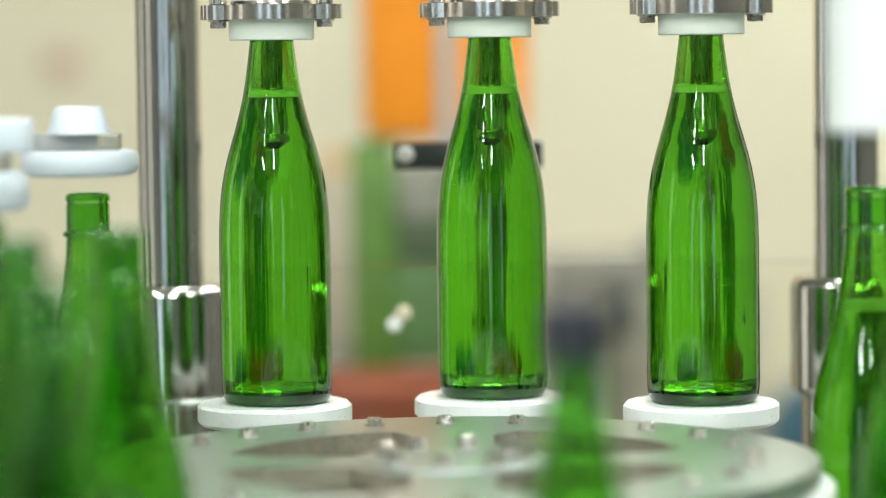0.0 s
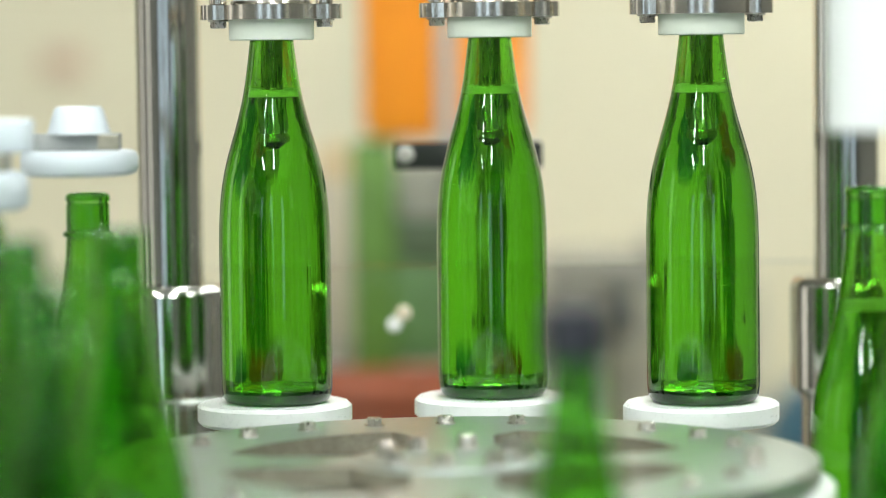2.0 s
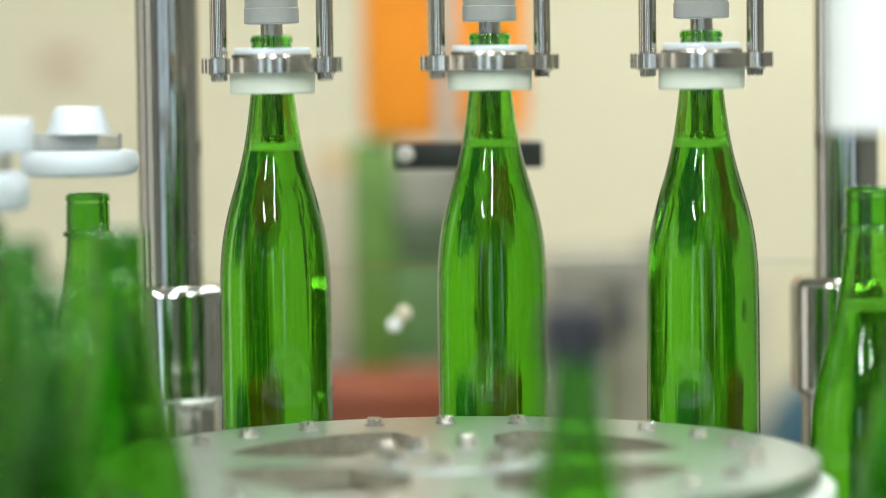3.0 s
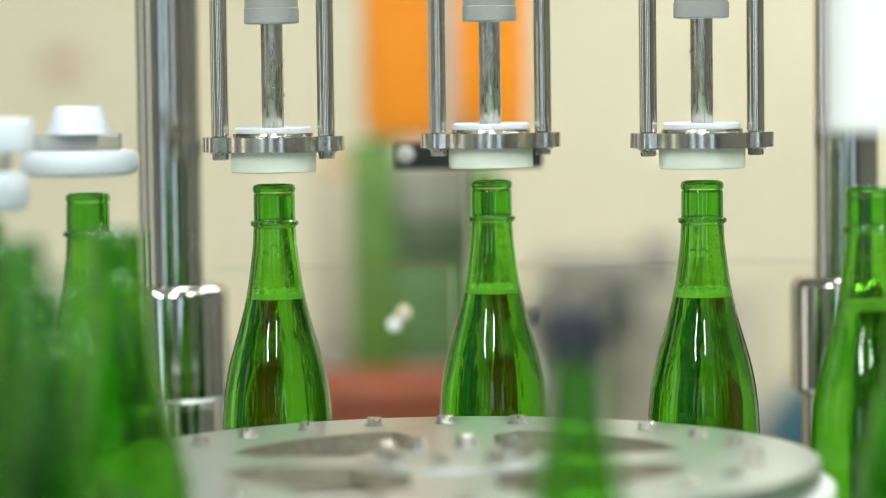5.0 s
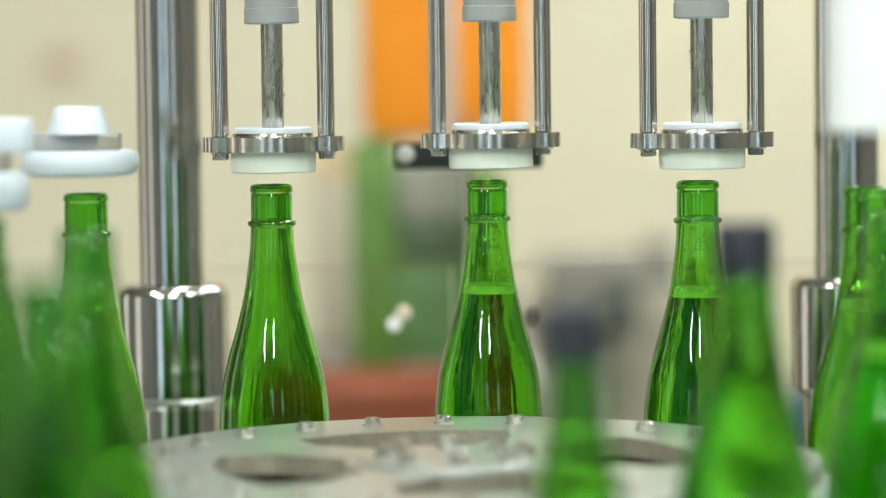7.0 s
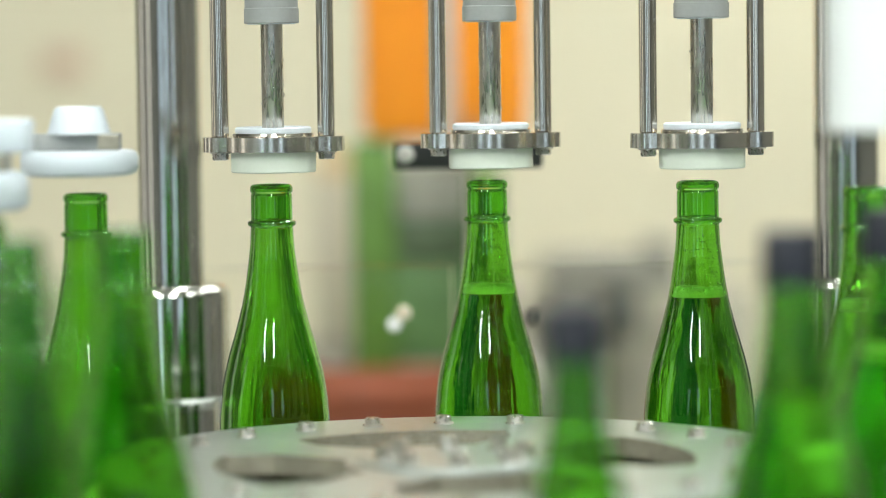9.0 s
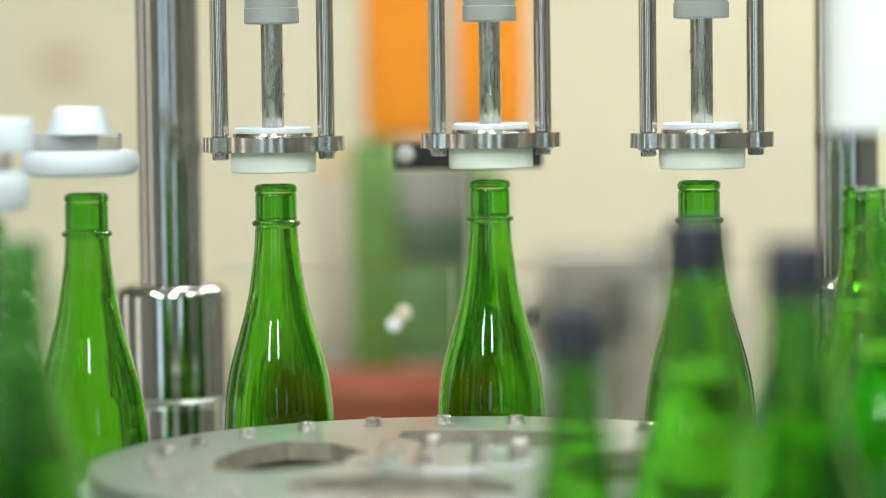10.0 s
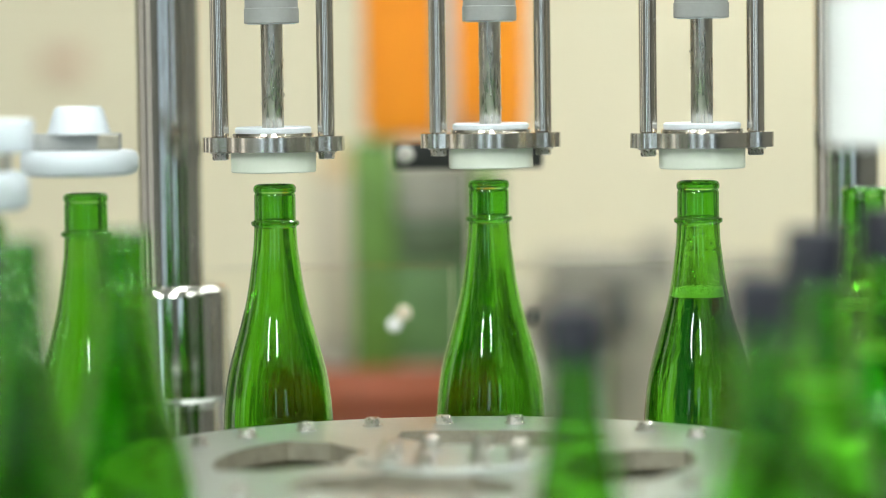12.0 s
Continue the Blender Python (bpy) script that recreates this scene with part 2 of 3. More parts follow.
# ---------------------------------------------------------------- the hall
def hall():
    f = tagged(new("floor", mesh_of("floor", box(-4.2, 4.2, -4.2, 5.7, -0.1, 0.0, 0), M_FLOOR, False)),
               "painted grey-green concrete hall floor", "floor", kind="structure")
    for name, b, m, lab in (("wall_north", (-4.2, 4.2, 5.5, 5.7, 0, 3.6), M_WALL, "cream painted panel wall behind the machine"),
                            ("wall_south", (-4.2, 4.2, -4.2, -4.0, 0, 3.6), M_DARKENEDWALL, "plain unseen hall wall, darkened grey"),
                            ("wall_east", (4.0, 4.2, -4.0, 5.5, 0, 3.6), M_SIDEWALL, "plain unseen hall wall, darkened grey"),
                            ("wall_west", (-4.2, -4.0, -4.0, 5.5, 0, 3.6), M_SIDEWALL, "plain unseen hall wall, darkened grey")):
        tagged(new(name, mesh_of(name, box(*b, 0), m, False)), lab, "wall", kind="structure")
    tagged(new("ceiling", mesh_of("ceiling", box(-4.2, 4.2, -4.2, 5.7, 3.6, 3.75, 0), M_CEILING, False)),
           "pale grey painted hall ceiling", "ceiling", kind="structure")
    def lights(spots, tube, label, group):
        first = thing("ceiling_light", pose(*spots[0], 3.3), label, "ceiling light", group)
        part("housing", box(-0.12, 0.12, -0.56, 0.56, 0.0, 0.06, 0.004), M_POM, first)
        part("diffuser", box(-0.10, 0.10, -0.54, 0.54, -0.012, -0.0005, 0.0), tube, first, "glowing diffuser")
        for hx in (-0.09, 0.09):
            for hy in (-0.45, 0.45):
                part("hanger", rod(0.005, 0.055, 0.302, seg=8), M_STEEL, first, at=pose(hx, hy, 0))
        for x, y in spots[1:]:
            copy_thing(first, pose(x, y, 3.3))

    lights([(-1.9, -2.0), (0.12, -2.0), (-1.4, -0.55), (0.12, -0.55)], M_TUBE, "long bright white ceiling light on four hangers", "work lights")
    # unseen fill lights; the rear four are added to brighten wall and glass
    lights([(-1.4, 1.0), (0.12, 1.0), (1.6, 1.0), (0.12, 2.7), (1.6, 2.7), (1.0, 4.3), (2.3, 4.3)], M_DIMTUBE, "long white ceiling light on four hangers, added out of view", "hall lights")
    # the last two, turned -90, are added to put light bands into the columns
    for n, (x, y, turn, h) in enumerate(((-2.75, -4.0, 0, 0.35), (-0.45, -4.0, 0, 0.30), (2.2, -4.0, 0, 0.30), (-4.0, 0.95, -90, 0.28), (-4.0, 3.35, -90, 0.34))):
        w = tagged(new("window_%d" % (n + 1)), "tall bright window in a white frame, out of view", "window", kind="structure")
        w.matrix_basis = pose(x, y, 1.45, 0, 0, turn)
        part("pane", box(-h, h, 0.001, 0.012, -0.95, 0.95, 0), M_SKYPANE if turn == 0 else M_ADDEDPANE, w)
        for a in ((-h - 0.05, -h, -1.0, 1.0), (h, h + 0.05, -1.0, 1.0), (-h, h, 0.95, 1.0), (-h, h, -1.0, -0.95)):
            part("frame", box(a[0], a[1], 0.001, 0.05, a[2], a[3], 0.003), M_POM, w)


hall()


# ---------------------------------------------------------------- background machinery
def conveyor_cabinet():
    """The green and orange machine at the back."""
    t = thing("labelling_machine", pose(0, 0, 0), "green-framed machine with an orange cover and dark panels", "machine")
    part("base_cabinet", box(-0.2664, 0.135, 3.57, 4.0848, 0, 0.9494, 0.01), M_GREY, t)
    part("column", box(-0.1038, -0.0534, 3.552, 3.6048, 0.9494, 1.2314, 0.004), M_GREEN, t)
    part("column", box(0.0293, 0.0684, 3.552, 3.6048, 0.9494, 1.1978, 0.004), M_GREEN, t)
    part("upper_panel", box(-0.0559, 0.0293, 3.57, 3.7296, 1.1426, 1.2014, 0.003), M_PANEL, t, "olive grey panel")
    part("middle_panel", box(-0.0559, 0.0293, 3.5676, 3.7296, 1.091, 1.142, 0.003), M_DARK, t, "dark green-grey panel")
    part("lower_panel", box(-0.0559, 0.0293, 3.57, 3.7296, 0.9758, 1.0886, 0.003), M_DULLGREEN, t, "dull green panel")
    part("cover", box(-0.0906, 0.1003, 3.5784, 3.9072, 1.2314, 1.8374, 0.02), M_ORANGE, t, "orange painted cover")
    part("pillar", box(-0.0044, 0.0169, 3.4632, 3.4992, 1.2158, 1.8818, 0.003), M_LIGHTGREY, t, "grey square pillar")
    bar = part("cross_bar", box(-0.0372, 0.0790, 2.445, 2.470, 1.2435, 1.2640, 0.002), M_BLACK, t, "black cross bar")
    part("arm", box(0.030, 0.0372, 2.470, 3.59, 1.248, 1.259, 0.002), M_BLACK, t)
    part("knob", rod(0.0068, 0, 0.012, 0.003), M_LIGHTGREY, bar, "pale grey round knob", pose(-0.0283, 2.4455, 1.2555, 90))


def back_things():
    conveyor_cabinet()
    t = thing("drive_unit", pose(0, 0, 0), "grey motor drive unit on a slender pedestal", "motor")
    part("housing", box(0.138, 0.335, 4.34, 4.62, 0.996, 1.032, 0.012), M_GREY, t)
    part("motor", rod(0.030, 0.0, 0.26, 0.006), M_GREY, t, "grey motor barrel", pose(0.178, 4.30, 0.962, -90))
    part("gearbox", box(0.226, 0.272, 4.33, 4.56, 0.925, 0.9955, 0.008), M_GREYDARK, t, "dark grey gearbox")
    part("terminal_box", box(0.285, 0.325, 4.36, 4.46, 1.0325, 1.060, 0.004), M_GREY, t)
    part("pedestal", box(0.150, 0.215, 4.38, 4.56, 0, 0.9325, 0.006), M_LIGHTGREY, t, "pale grey pedestal")
    # beige block added to darken the wall behind the drive unit
    t = thing("wall_toning_block", pose(0, 0, 0), "low beige block with door fronts, added to tone down the wall", "cabinet")
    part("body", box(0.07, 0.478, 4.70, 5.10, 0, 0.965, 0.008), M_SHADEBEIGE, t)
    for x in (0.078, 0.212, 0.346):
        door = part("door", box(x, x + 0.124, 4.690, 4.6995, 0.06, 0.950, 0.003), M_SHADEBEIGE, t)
        part("handle", box(x + 0.058, x + 0.071, 4.676, 4.6895, 0.80, 0.87, 0.003), M_GREY, door)
    t = thing("bottle_crate", pose(0, 0, 0), "red-brown plastic crate on a low steel stand", "crate")
    part("side", box(-0.1972, 0.0578, 3.2616, 3.2796, 0.8188, 0.9854, 0.004), M_RED, t)
    part("side", box(-0.1972, 0.0578, 3.42, 3.438, 0.8188, 0.9854, 0.004), M_RED, t)
    part("end", box(-0.1972, -0.1801, 3.2796, 3.42, 0.8188, 0.9854, 0.004), M_RED, t)
    part("end", box(0.0408, 0.0578, 3.2796, 3.42, 0.8188, 0.9854, 0.004), M_RED, t)
    part("bottom", box(-0.1801, 0.0408, 3.2796, 3.42, 0.8188, 0.8283, 0.002), M_RED, t)
    part("rim", box(-0.201, 0.0616, 3.2532, 3.2616, 0.9614, 0.9794, 0.002), M_RED, t)
    t = thing("crate_stand", pose(0, 0, 0), "low grey steel stand under the crate", "stand")
    part("top", box(-0.218, 0.0853, 3.2424, 3.5832, 0.7904, 0.8188, 0.003), M_GREY, t)
    for x in (-0.2112, 0.06):
        for y in (3.252, 3.54):
            part("leg", box(x, x + 0.022, y, y + 0.022, 0, 0.7901, 0.002), M_GREY, t)
    r, top = 0.29, 0.815
    t = thing("tank", pose(0.775, 4.75, 0), "round teal-blue plastic tank with a lid", "tank")
    part("body", lathe([(0, 0), (r - 0.015, 0), (r - 0.004, 0.01), (r - 0.002, 0.30), (r, 0.31), (r - 0.002, 0.32), (r - 0.002, top - 0.06), (r - 0.02, top - 0.035), (0, top - 0.034)], 64), M_BLUE, t)
    part("lid", lathe([(0, top - 0.0335), (r - 0.035, top - 0.0335), (r - 0.033, top - 0.012), (r - 0.05, top), (0, top)], 64), M_BLUE, t)
    t = thing("canister_stand", pose(0, 0, 0), "narrow beige stand under two canisters", "stand")
    part("body", box(0.350, 0.398, 4.40, 4.48, 0, 0.70, 0.004), M_BEIGE, t)
    t = thing("canister", pose(0.374, 4.44, 0.70), "blue plastic canister on a narrow stand", "canister")
    part("body", lathe([(0, 0.0), (0.020, 0.0), (0.023, 0.004), (0.023, 0.108), (0.020, 0.120), (0.0, 0.122)], 32), M_BLUE, t)
    t = thing("canister", pose(0.374, 4.44, 0.8222), "pale blue plastic canister on top of a darker one", "canister")
    part("body", lathe([(0, 0.0), (0.016, 0.0), (0.018, 0.03), (0.022, 0.05), (0.022, 0.088), (0.016, 0.098), (0.0, 0.10)], 32), M_PALEBLUE, t)
    part("lid", rod(0.010, 0.0985, 0.108, 0.002, 20), M_PALEBLUE, t)
    t = thing("tool_cabinet", pose(0, 0, 0), "beige-grey metal tool cabinet against the machine", "cabinet")
    part("body", box(-0.172, -0.106, 4.14, 4.5, 0, 1.165, 0.006), M_BEIGE, t)
    part("drawer", box(-0.167, -0.111, 4.1316, 4.1398, 0.9034, 1.150, 0.003), M_BEIGE, t)
    t = thing("parts_bin", pose(-0.150, 4.30, 1.1652), "small tan cardboard bin on the tool cabinet", "bin")
    part("body", box(-0.020, 0.022, -0.08, 0.08, 0, 0.030, 0.003), M_TAN, t)
    t = thing("wall_sign", pose(-0.664, 5.494, 1.313), "small faded red sign on the cream wall", "sign")
    part("plate", box(-0.035, 0.035, -0.006, 0.005, -0.02, 0.02, 0.001), M_SIGN, t)
    t = thing("guard_panel", pose(0, 0, 0), "clear acrylic guard panel in two sheets between slim posts", "guard panel")
    for x0, x1 in ((-0.213, 0.0068), (0.0253, 0.320)):
        sheet = part("sheet", box(x0, x1, 2.5, 2.505, 0.55, 1.164, 0.001), M_ACRYLIC, t, "clear acrylic sheet", smooth=False)
        sheet.visible_shadow = False
    for x, z in ((-0.219, 1.164), (0.0185, 1.243), (0.326, 1.164)):
        part("post", rod(0.0019 if z > 1.2 else 0.006, 0.0, z, seg=16), M_SHADEBEIGE if z > 1.2 else M_STEEL, t, at=pose(x, 2.5025, 0))
    # knobs on short stalks behind the sheets
    for x, z, f, m, lab in ((-0.0324, 1.1244, 1.0, M_CREAM, "cream round knob on a short stalk"), (-0.0401, 1.1153, 1.0, M_PAD, "white round knob on a short stalk"),
                            (0.0720, 1.1207, 1.15, M_BLACK, "black knob with a bright steel centre")):
        knob = part("knob", lathe([(r * f, h * f) for r, h in ((0.0, -0.004), (0.0035, -0.004), (0.0056, -0.001), (0.0062, 0.004), (0.0062, 0.009), (0.0048, 0.012), (0.0, 0.013))], 24), m, t, lab, pose(x, 2.522, z, 90))
        part("stalk", rod(0.0028, 0.0122, 0.0172, seg=12), M_BOLT if m is M_BLACK else m, knob)


back_things()


# ---------------------------------------------------------------- carousel
def machine_base():
    t = thing("filling_machine_table", pose(CX, CY, 0), "stainless steel table of the rotary filling machine", "machine table")
    outline = circle(0.56, 96)
    holes = [circle(0.058, 32, station(k)[0] - CX, station(k)[1] - CY) for k in (-1, 0, 1)]
    part("table_top", slab(outline, DECK - 0.012, DECK, holes), M_DISC, t)
    part("cabinet", lathe([(0, 0), (0.42, 0), (0.42, DECK - 0.26), (0.2, DECK - 0.26), (0, DECK - 0.26)], 64), M_BRUSHED, t)
    for i in range(6):
        a = radians(60 * i + 20)
        part("table_leg", rod(0.02, DECK - 0.261, DECK - 0.012), M_STEEL, t, at=pose(0.40 * math.cos(a), 0.40 * math.sin(a), 0))
    part("drum", rod(0.075, DECK - 0.001, DECK + 0.09), M_GREY, t, "grey painted drum")
    part("spindle", rod(0.03, DECK - 0.262, DISC_Z - 0.012), M_STEEL, t)
    d = thing("outfeed_deck", pose(0, 0, 0), "stainless steel conveyor deck before the carousel", "conveyor")
    part("deck_plate", box(-0.75, 0.75, 1.0, 1.46, DECK - 0.03, DECK - 0.0005, 0.002), M_DISC, d)
    for x in (-0.7, 0.7):
        for y in (1.03, 1.43):
            part("leg", box(x - 0.02, x + 0.02, y - 0.02, y + 0.02, 0, DECK - 0.03, 0.002), M_STEEL, d)


machine_base()


def sector(r0, r1, a0, a1, n=20, c=0.012):
    """An annular sector with rounded corners, counter-clockwise; angles in degrees."""
    def arc(r, s, e, m):
        return [(r * math.cos(radians(s + (e - s) * i / max(m, 1))), r * math.sin(radians(s + (e - s) * i / max(m, 1)))) for i in range(m + 1)]
    d1, d0 = math.degrees(c / r1), math.degrees(c / r0)
    return arc(r1, a0 + d1, a1 - d1, n) + arc((r0 + r1) * 0.5 + 0.012, a1, a1, 0) + arc(r0, a1 - d0, a0 + d0, n) + arc((r0 + r1) * 0.5 + 0.012, a0, a0, 0)


def star_disc():
    t = thing("star_disc", pose(CX, CY, DISC_Z), "bare steel star disc with kidney cutouts and hexagon bolts", "star wheel")
    holes = [sector(0.068, 0.149, 90 * i + 12, 90 * i + 78) for i in range(4)]
    bm = slab(circle(0.2248, 128), -0.012, 0.0, holes, 0.0)
    # cutout walls get the darker steel, their dark reflection put into the colour
    for f in bm.faces:
        c = f.calc_center_median()
        if abs(f.normal.z) < 0.5 and math.hypot(c.x, c.y) < 0.2:
            f.material_index = 1
    part("disc_plate", mesh_of("disc_plate", bm, (M_DISC, M_DARKTONE)), None, t)
    part("backing_ring", lathe([(0.05, -0.046), (0.2, -0.046), (0.2, -0.0122), (0.196, -0.0122), (0.196, -0.040), (0.05, -0.040)], 64), M_DARKTONE, t, "dull brown-grey backing ring")
    head = mesh_of("bolt", hexhead(0.0056, 0.0, 0.0055), M_BOLT)
    for i in range(24):
        a = radians(15 * i - 2.1)
        part("bolt", head, None, t, at=pose(0.186 * math.sin(a), 0.186 * math.cos(a), 0, 0, 0, 17 * i))
    part("hub", lathe([(0, -0.01), (0.06, -0.01), (0.06, 0.0015), (0.0595, 0.002), (0.02, 0.002), (0, 0.002)], 64), M_DISC, t)
    stud = mesh_of("stud", hexhead(0.0062, 0.002, 0.0105), M_BOLT)
    for i in range(8):
        a = radians(45 * i + 10)
        part("stud", stud, None, t, "tall steel stud", pose(0.043 * math.sin(a), 0.043 * math.cos(a), 0, 0, 0, 11 * i))
    # lower plastic star with a pocket for each bottle
    pts = []
    for i in range(12):
        a = radians(30 * i + PHASE)
        for j in range(-8, 9):
            p = radians(90 + j * 10)
            x = R - 0.0405 * math.sin(p)
            y = 0.0405 * math.cos(p)
            if math.hypot(x, y) < 0.262:
                pts.append((x * math.sin(a) + y * math.cos(a), x * math.cos(a) - y * math.sin(a)))
    pts.sort(key=lambda p: math.atan2(p[1], p[0]))
    part("pocket_star", lathe([(0.20, -0.0265), (0.233, -0.0265), (0.234, -0.0255), (0.234, -0.0155), (0.233, -0.0145), (0.20, -0.0145)], 96), M_PAD, t, "white plastic backing ring")
    part("lower_star", slab(pts, -0.105, -0.09, [circle(0.205, 64)]), M_POM, t, "white plastic pocket star")
    for i in range(12):
        a = radians(30 * i + PHASE + 15)
        part("spacer", rod(0.009, -0.09, -0.0265), M_STEEL, t, at=pose(0.22 * math.sin(a), 0.22 * math.cos(a), 0))
    return t


STAR = star_disc()

# ---------------------------------------------------------------- bottles
# (radius, depth below the lip) of the outside, in metres
OUTER = [(0.0128, 0.0), (0.0141, 0.0006), (0.0149, 0.0022), (0.0150, 0.0040), (0.0147, 0.0052), (0.0139, 0.0058), (0.0138, 0.0065), (0.0144, 0.0071), (0.0145, 0.0080), (0.0145, 0.0090), (0.0146, 0.0238), (0.0146, 0.0247),
         (0.0150, 0.0253), (0.0164, 0.0258), (0.0169, 0.0265), (0.0169, 0.0281), (0.0164, 0.0288), (0.0152, 0.0293), (0.0148, 0.0299), (0.0149, 0.0310), (0.0154, 0.042), (0.0166, 0.052), (0.0180, 0.0625),
         (0.0195, 0.0725), (0.0214, 0.0825), (0.0238, 0.0925), (0.0265, 0.1025), (0.0295, 0.1125), (0.0323, 0.1225), (0.0347, 0.1325), (0.0365, 0.1425),
         (0.0377, 0.1525), (0.0385, 0.1625), (0.0389, 0.1725), (0.0391, 0.1825), (0.0392, 0.1975), (0.0393, 0.2786), (0.0390, 0.2846), (0.0382, 0.2901),
         (0.0365, 0.2934), (0.0348, 0.2944), (0.030, 0.2944)]
LEVEL = 0.0805


def wall_at(d):
    return 0.0025 if d < 0.06 else 0.0024


def radius_at(depth):
    for (r0, d0), (r1, d1) in zip(OUTER, OUTER[1:]):
        if d0 <= depth <= d1 and d1 > d0:
            return r0 + (r1 - r0) * (depth - d0) / (d1 - d0)
    return OUTER[-1][0]


INNER = [(0.0121, 0.0005), (0.0119, 0.0015), (0.0119, 0.003), (0.0121, 0.028), (0.0123, 0.034)] + [(radius_at(d / 1000) - wall_at(d / 1000), d / 1000) for d in
                                                             (40, 50, 60, 70, 80.5, 86, 95, 105, 115, 125, 135, 145, 155, 165, 175, 185, 200, 235, 276)]
FLOOR_IN = [(0.0352, 0.2815), (0.0325, 0.2848), (0.026, 0.2832), (0.012, 0.2805), (0.0, 0.280)]
SEG = 64


def up(profile):
    return [(r, BOTTLE_H - d) for r, d in profile]


NECK_END = 0.052
HEEL = 0.2846
UNDER = [(0.0, 0.2885), (0.015, 0.2897), (0.027, 0.2926), (0.030, 0.2944)]


def neck_glass():
    bm = bmesh.new()
    lathe(up([p for p in OUTER[::-1] if p[1] <= NECK_END]), SEG, bm, 0)
    lathe(up([OUTER[0]] + [p for p in INNER if p[1] <= 0.0501]), SEG, bm, 1)
    bmesh.ops.remove_doubles(bm, verts=bm.verts[:], dist=1e-6)
    for f in bm.faces:
        if f.material_index == 0 and f.calc_center_median().z > BOTTLE_H - 0.0285:
            f.material_index = 2
    return mesh_of("neck", bm, (M_GLASS, M_PALEINNER, M_LIP), angle=60)


def body_glass(full):
    bm = bmesh.new()
    lathe(up([p for p in OUTER[::-1] if NECK_END <= p[1] <= HEEL]), SEG, bm, 0)
    inner = [p for p in INNER if p[1] >= 0.0499]
    lathe(up([p for p in inner if p[1] <= LEVEL + 1e-6] if full else inner + FLOOR_IN), SEG, bm, 1)
    return mesh_of("glass_body", bm, (M_GLASS, M_PALEINNER if full else M_INNER), angle=60)


def base_glass():
    bm = lathe(up(UNDER + [p for p in OUTER[::-1][1:] if p[1] >= HEEL]), SEG)
    return mesh_of("base", bm, M_THICK, angle=60)


def sake():
    bm = bmesh.new()
    side = [p for p in INNER if p[1] >= LEVEL - 1e-6]
    lathe(up(FLOOR_IN[::-1] + side[::-1]), SEG, bm, 0)
    r = side[0][0]
    lathe([(r, BOTTLE_H - LEVEL), (r * 0.6, BOTTLE_H - LEVEL - 0.0006), (0, BOTTLE_H - LEVEL - 0.0007)], SEG, bm, 1)
    bmesh.ops.remove_doubles(bm, verts=bm.verts[:], dist=1e-6)
    return mesh_of("liquid", bm, (M_SAKE, M_SAKE_TOP), angle=50)


def foam():
    z = BOTTLE_H - LEVEL
    r0, r1 = radius_at(LEVEL) - wall_at(LEVEL) - 0.0003, radius_at(LEVEL - 0.006) - wall_at(LEVEL) - 0.0003
    bm = lathe([(0.0, z + 0.0003), (r0, z + 0.0003), (r0 + 0.0001, z + 0.0012), (r1 - 0.0011, z + 0.0054), (r1 - 0.003, z + 0.0052), (0, z + 0.002)], SEG)
    rng = random.Random(12)
    # a crowded ring of bubbles along the glass, smaller towards the top
    for i in range(420):
        v = rng.random()
        a = rng.uniform(0, 2 * math.pi)
        r = rng.uniform(0.0006, 0.00125) * (1.1 - 0.5 * v)
        q = r0 + (r1 - r0) * v - r * 0.9 - rng.random() ** 2 * 0.004
        m = pose(q * math.sin(a), q * math.cos(a), z + 0.0006 + 0.0055 * v + rng.uniform(0, 0.0006))
        bmesh.ops.create_icosphere(bm, subdivisions=1, radius=r, matrix=m)
    return mesh_of("foam", bm, M_FOAM, angle=80)


def bubbles(seed, lo, hi, count, r0, r1, squeeze):
    """Small drops on the inside of the wall between two depths below the lip."""
    bm = bmesh.new()
    rng = random.Random(seed)
    for i in range(count):
        d, a = rng.uniform(lo, hi), rng.uniform(0, 2 * math.pi)
        r = radius_at(d) - wall_at(d) - squeeze * rng.random() - 0.0002
        bmesh.ops.create_icosphere(bm, subdivisions=1, radius=rng.uniform(r0, r1), matrix=Matrix.Translation((r * math.cos(a), r * math.sin(a), BOTTLE_H - d)))
    return bm


def cap_mesh():
    bm = lathe([(0.0152, 0.0), (0.0160, 0.0), (0.0162, 0.001), (0.0160, 0.0255), (0.0150, 0.0275), (0.0, 0.0278)], 48)
    lathe([(0.0, 0.0262), (0.0151, 0.0262), (0.0152, 0.0)], 48, bm)
    return mesh_of("cap", bm, M_CAP)


EMPTY_ME, FULL_ME, SAKE_ME, FOAM_ME, CAP_ME = body_glass(False), body_glass(True), sake(), foam(), cap_mesh()
NECK_ME, BASE_ME = neck_glass(), base_glass()
DROPS_ME = mesh_of("drops", bubbles(3, 0.036, 0.076, 110, 0.0005, 0.001, 0.0), M_WATER)
BUBBLES_ME = mesh_of("bubbles", bubbles(4, 0.088, 0.26, 1500, 0.00006, 0.00015, 0.012), M_FOAM)
CAP_BASE = BOTTLE_H - 0.0255


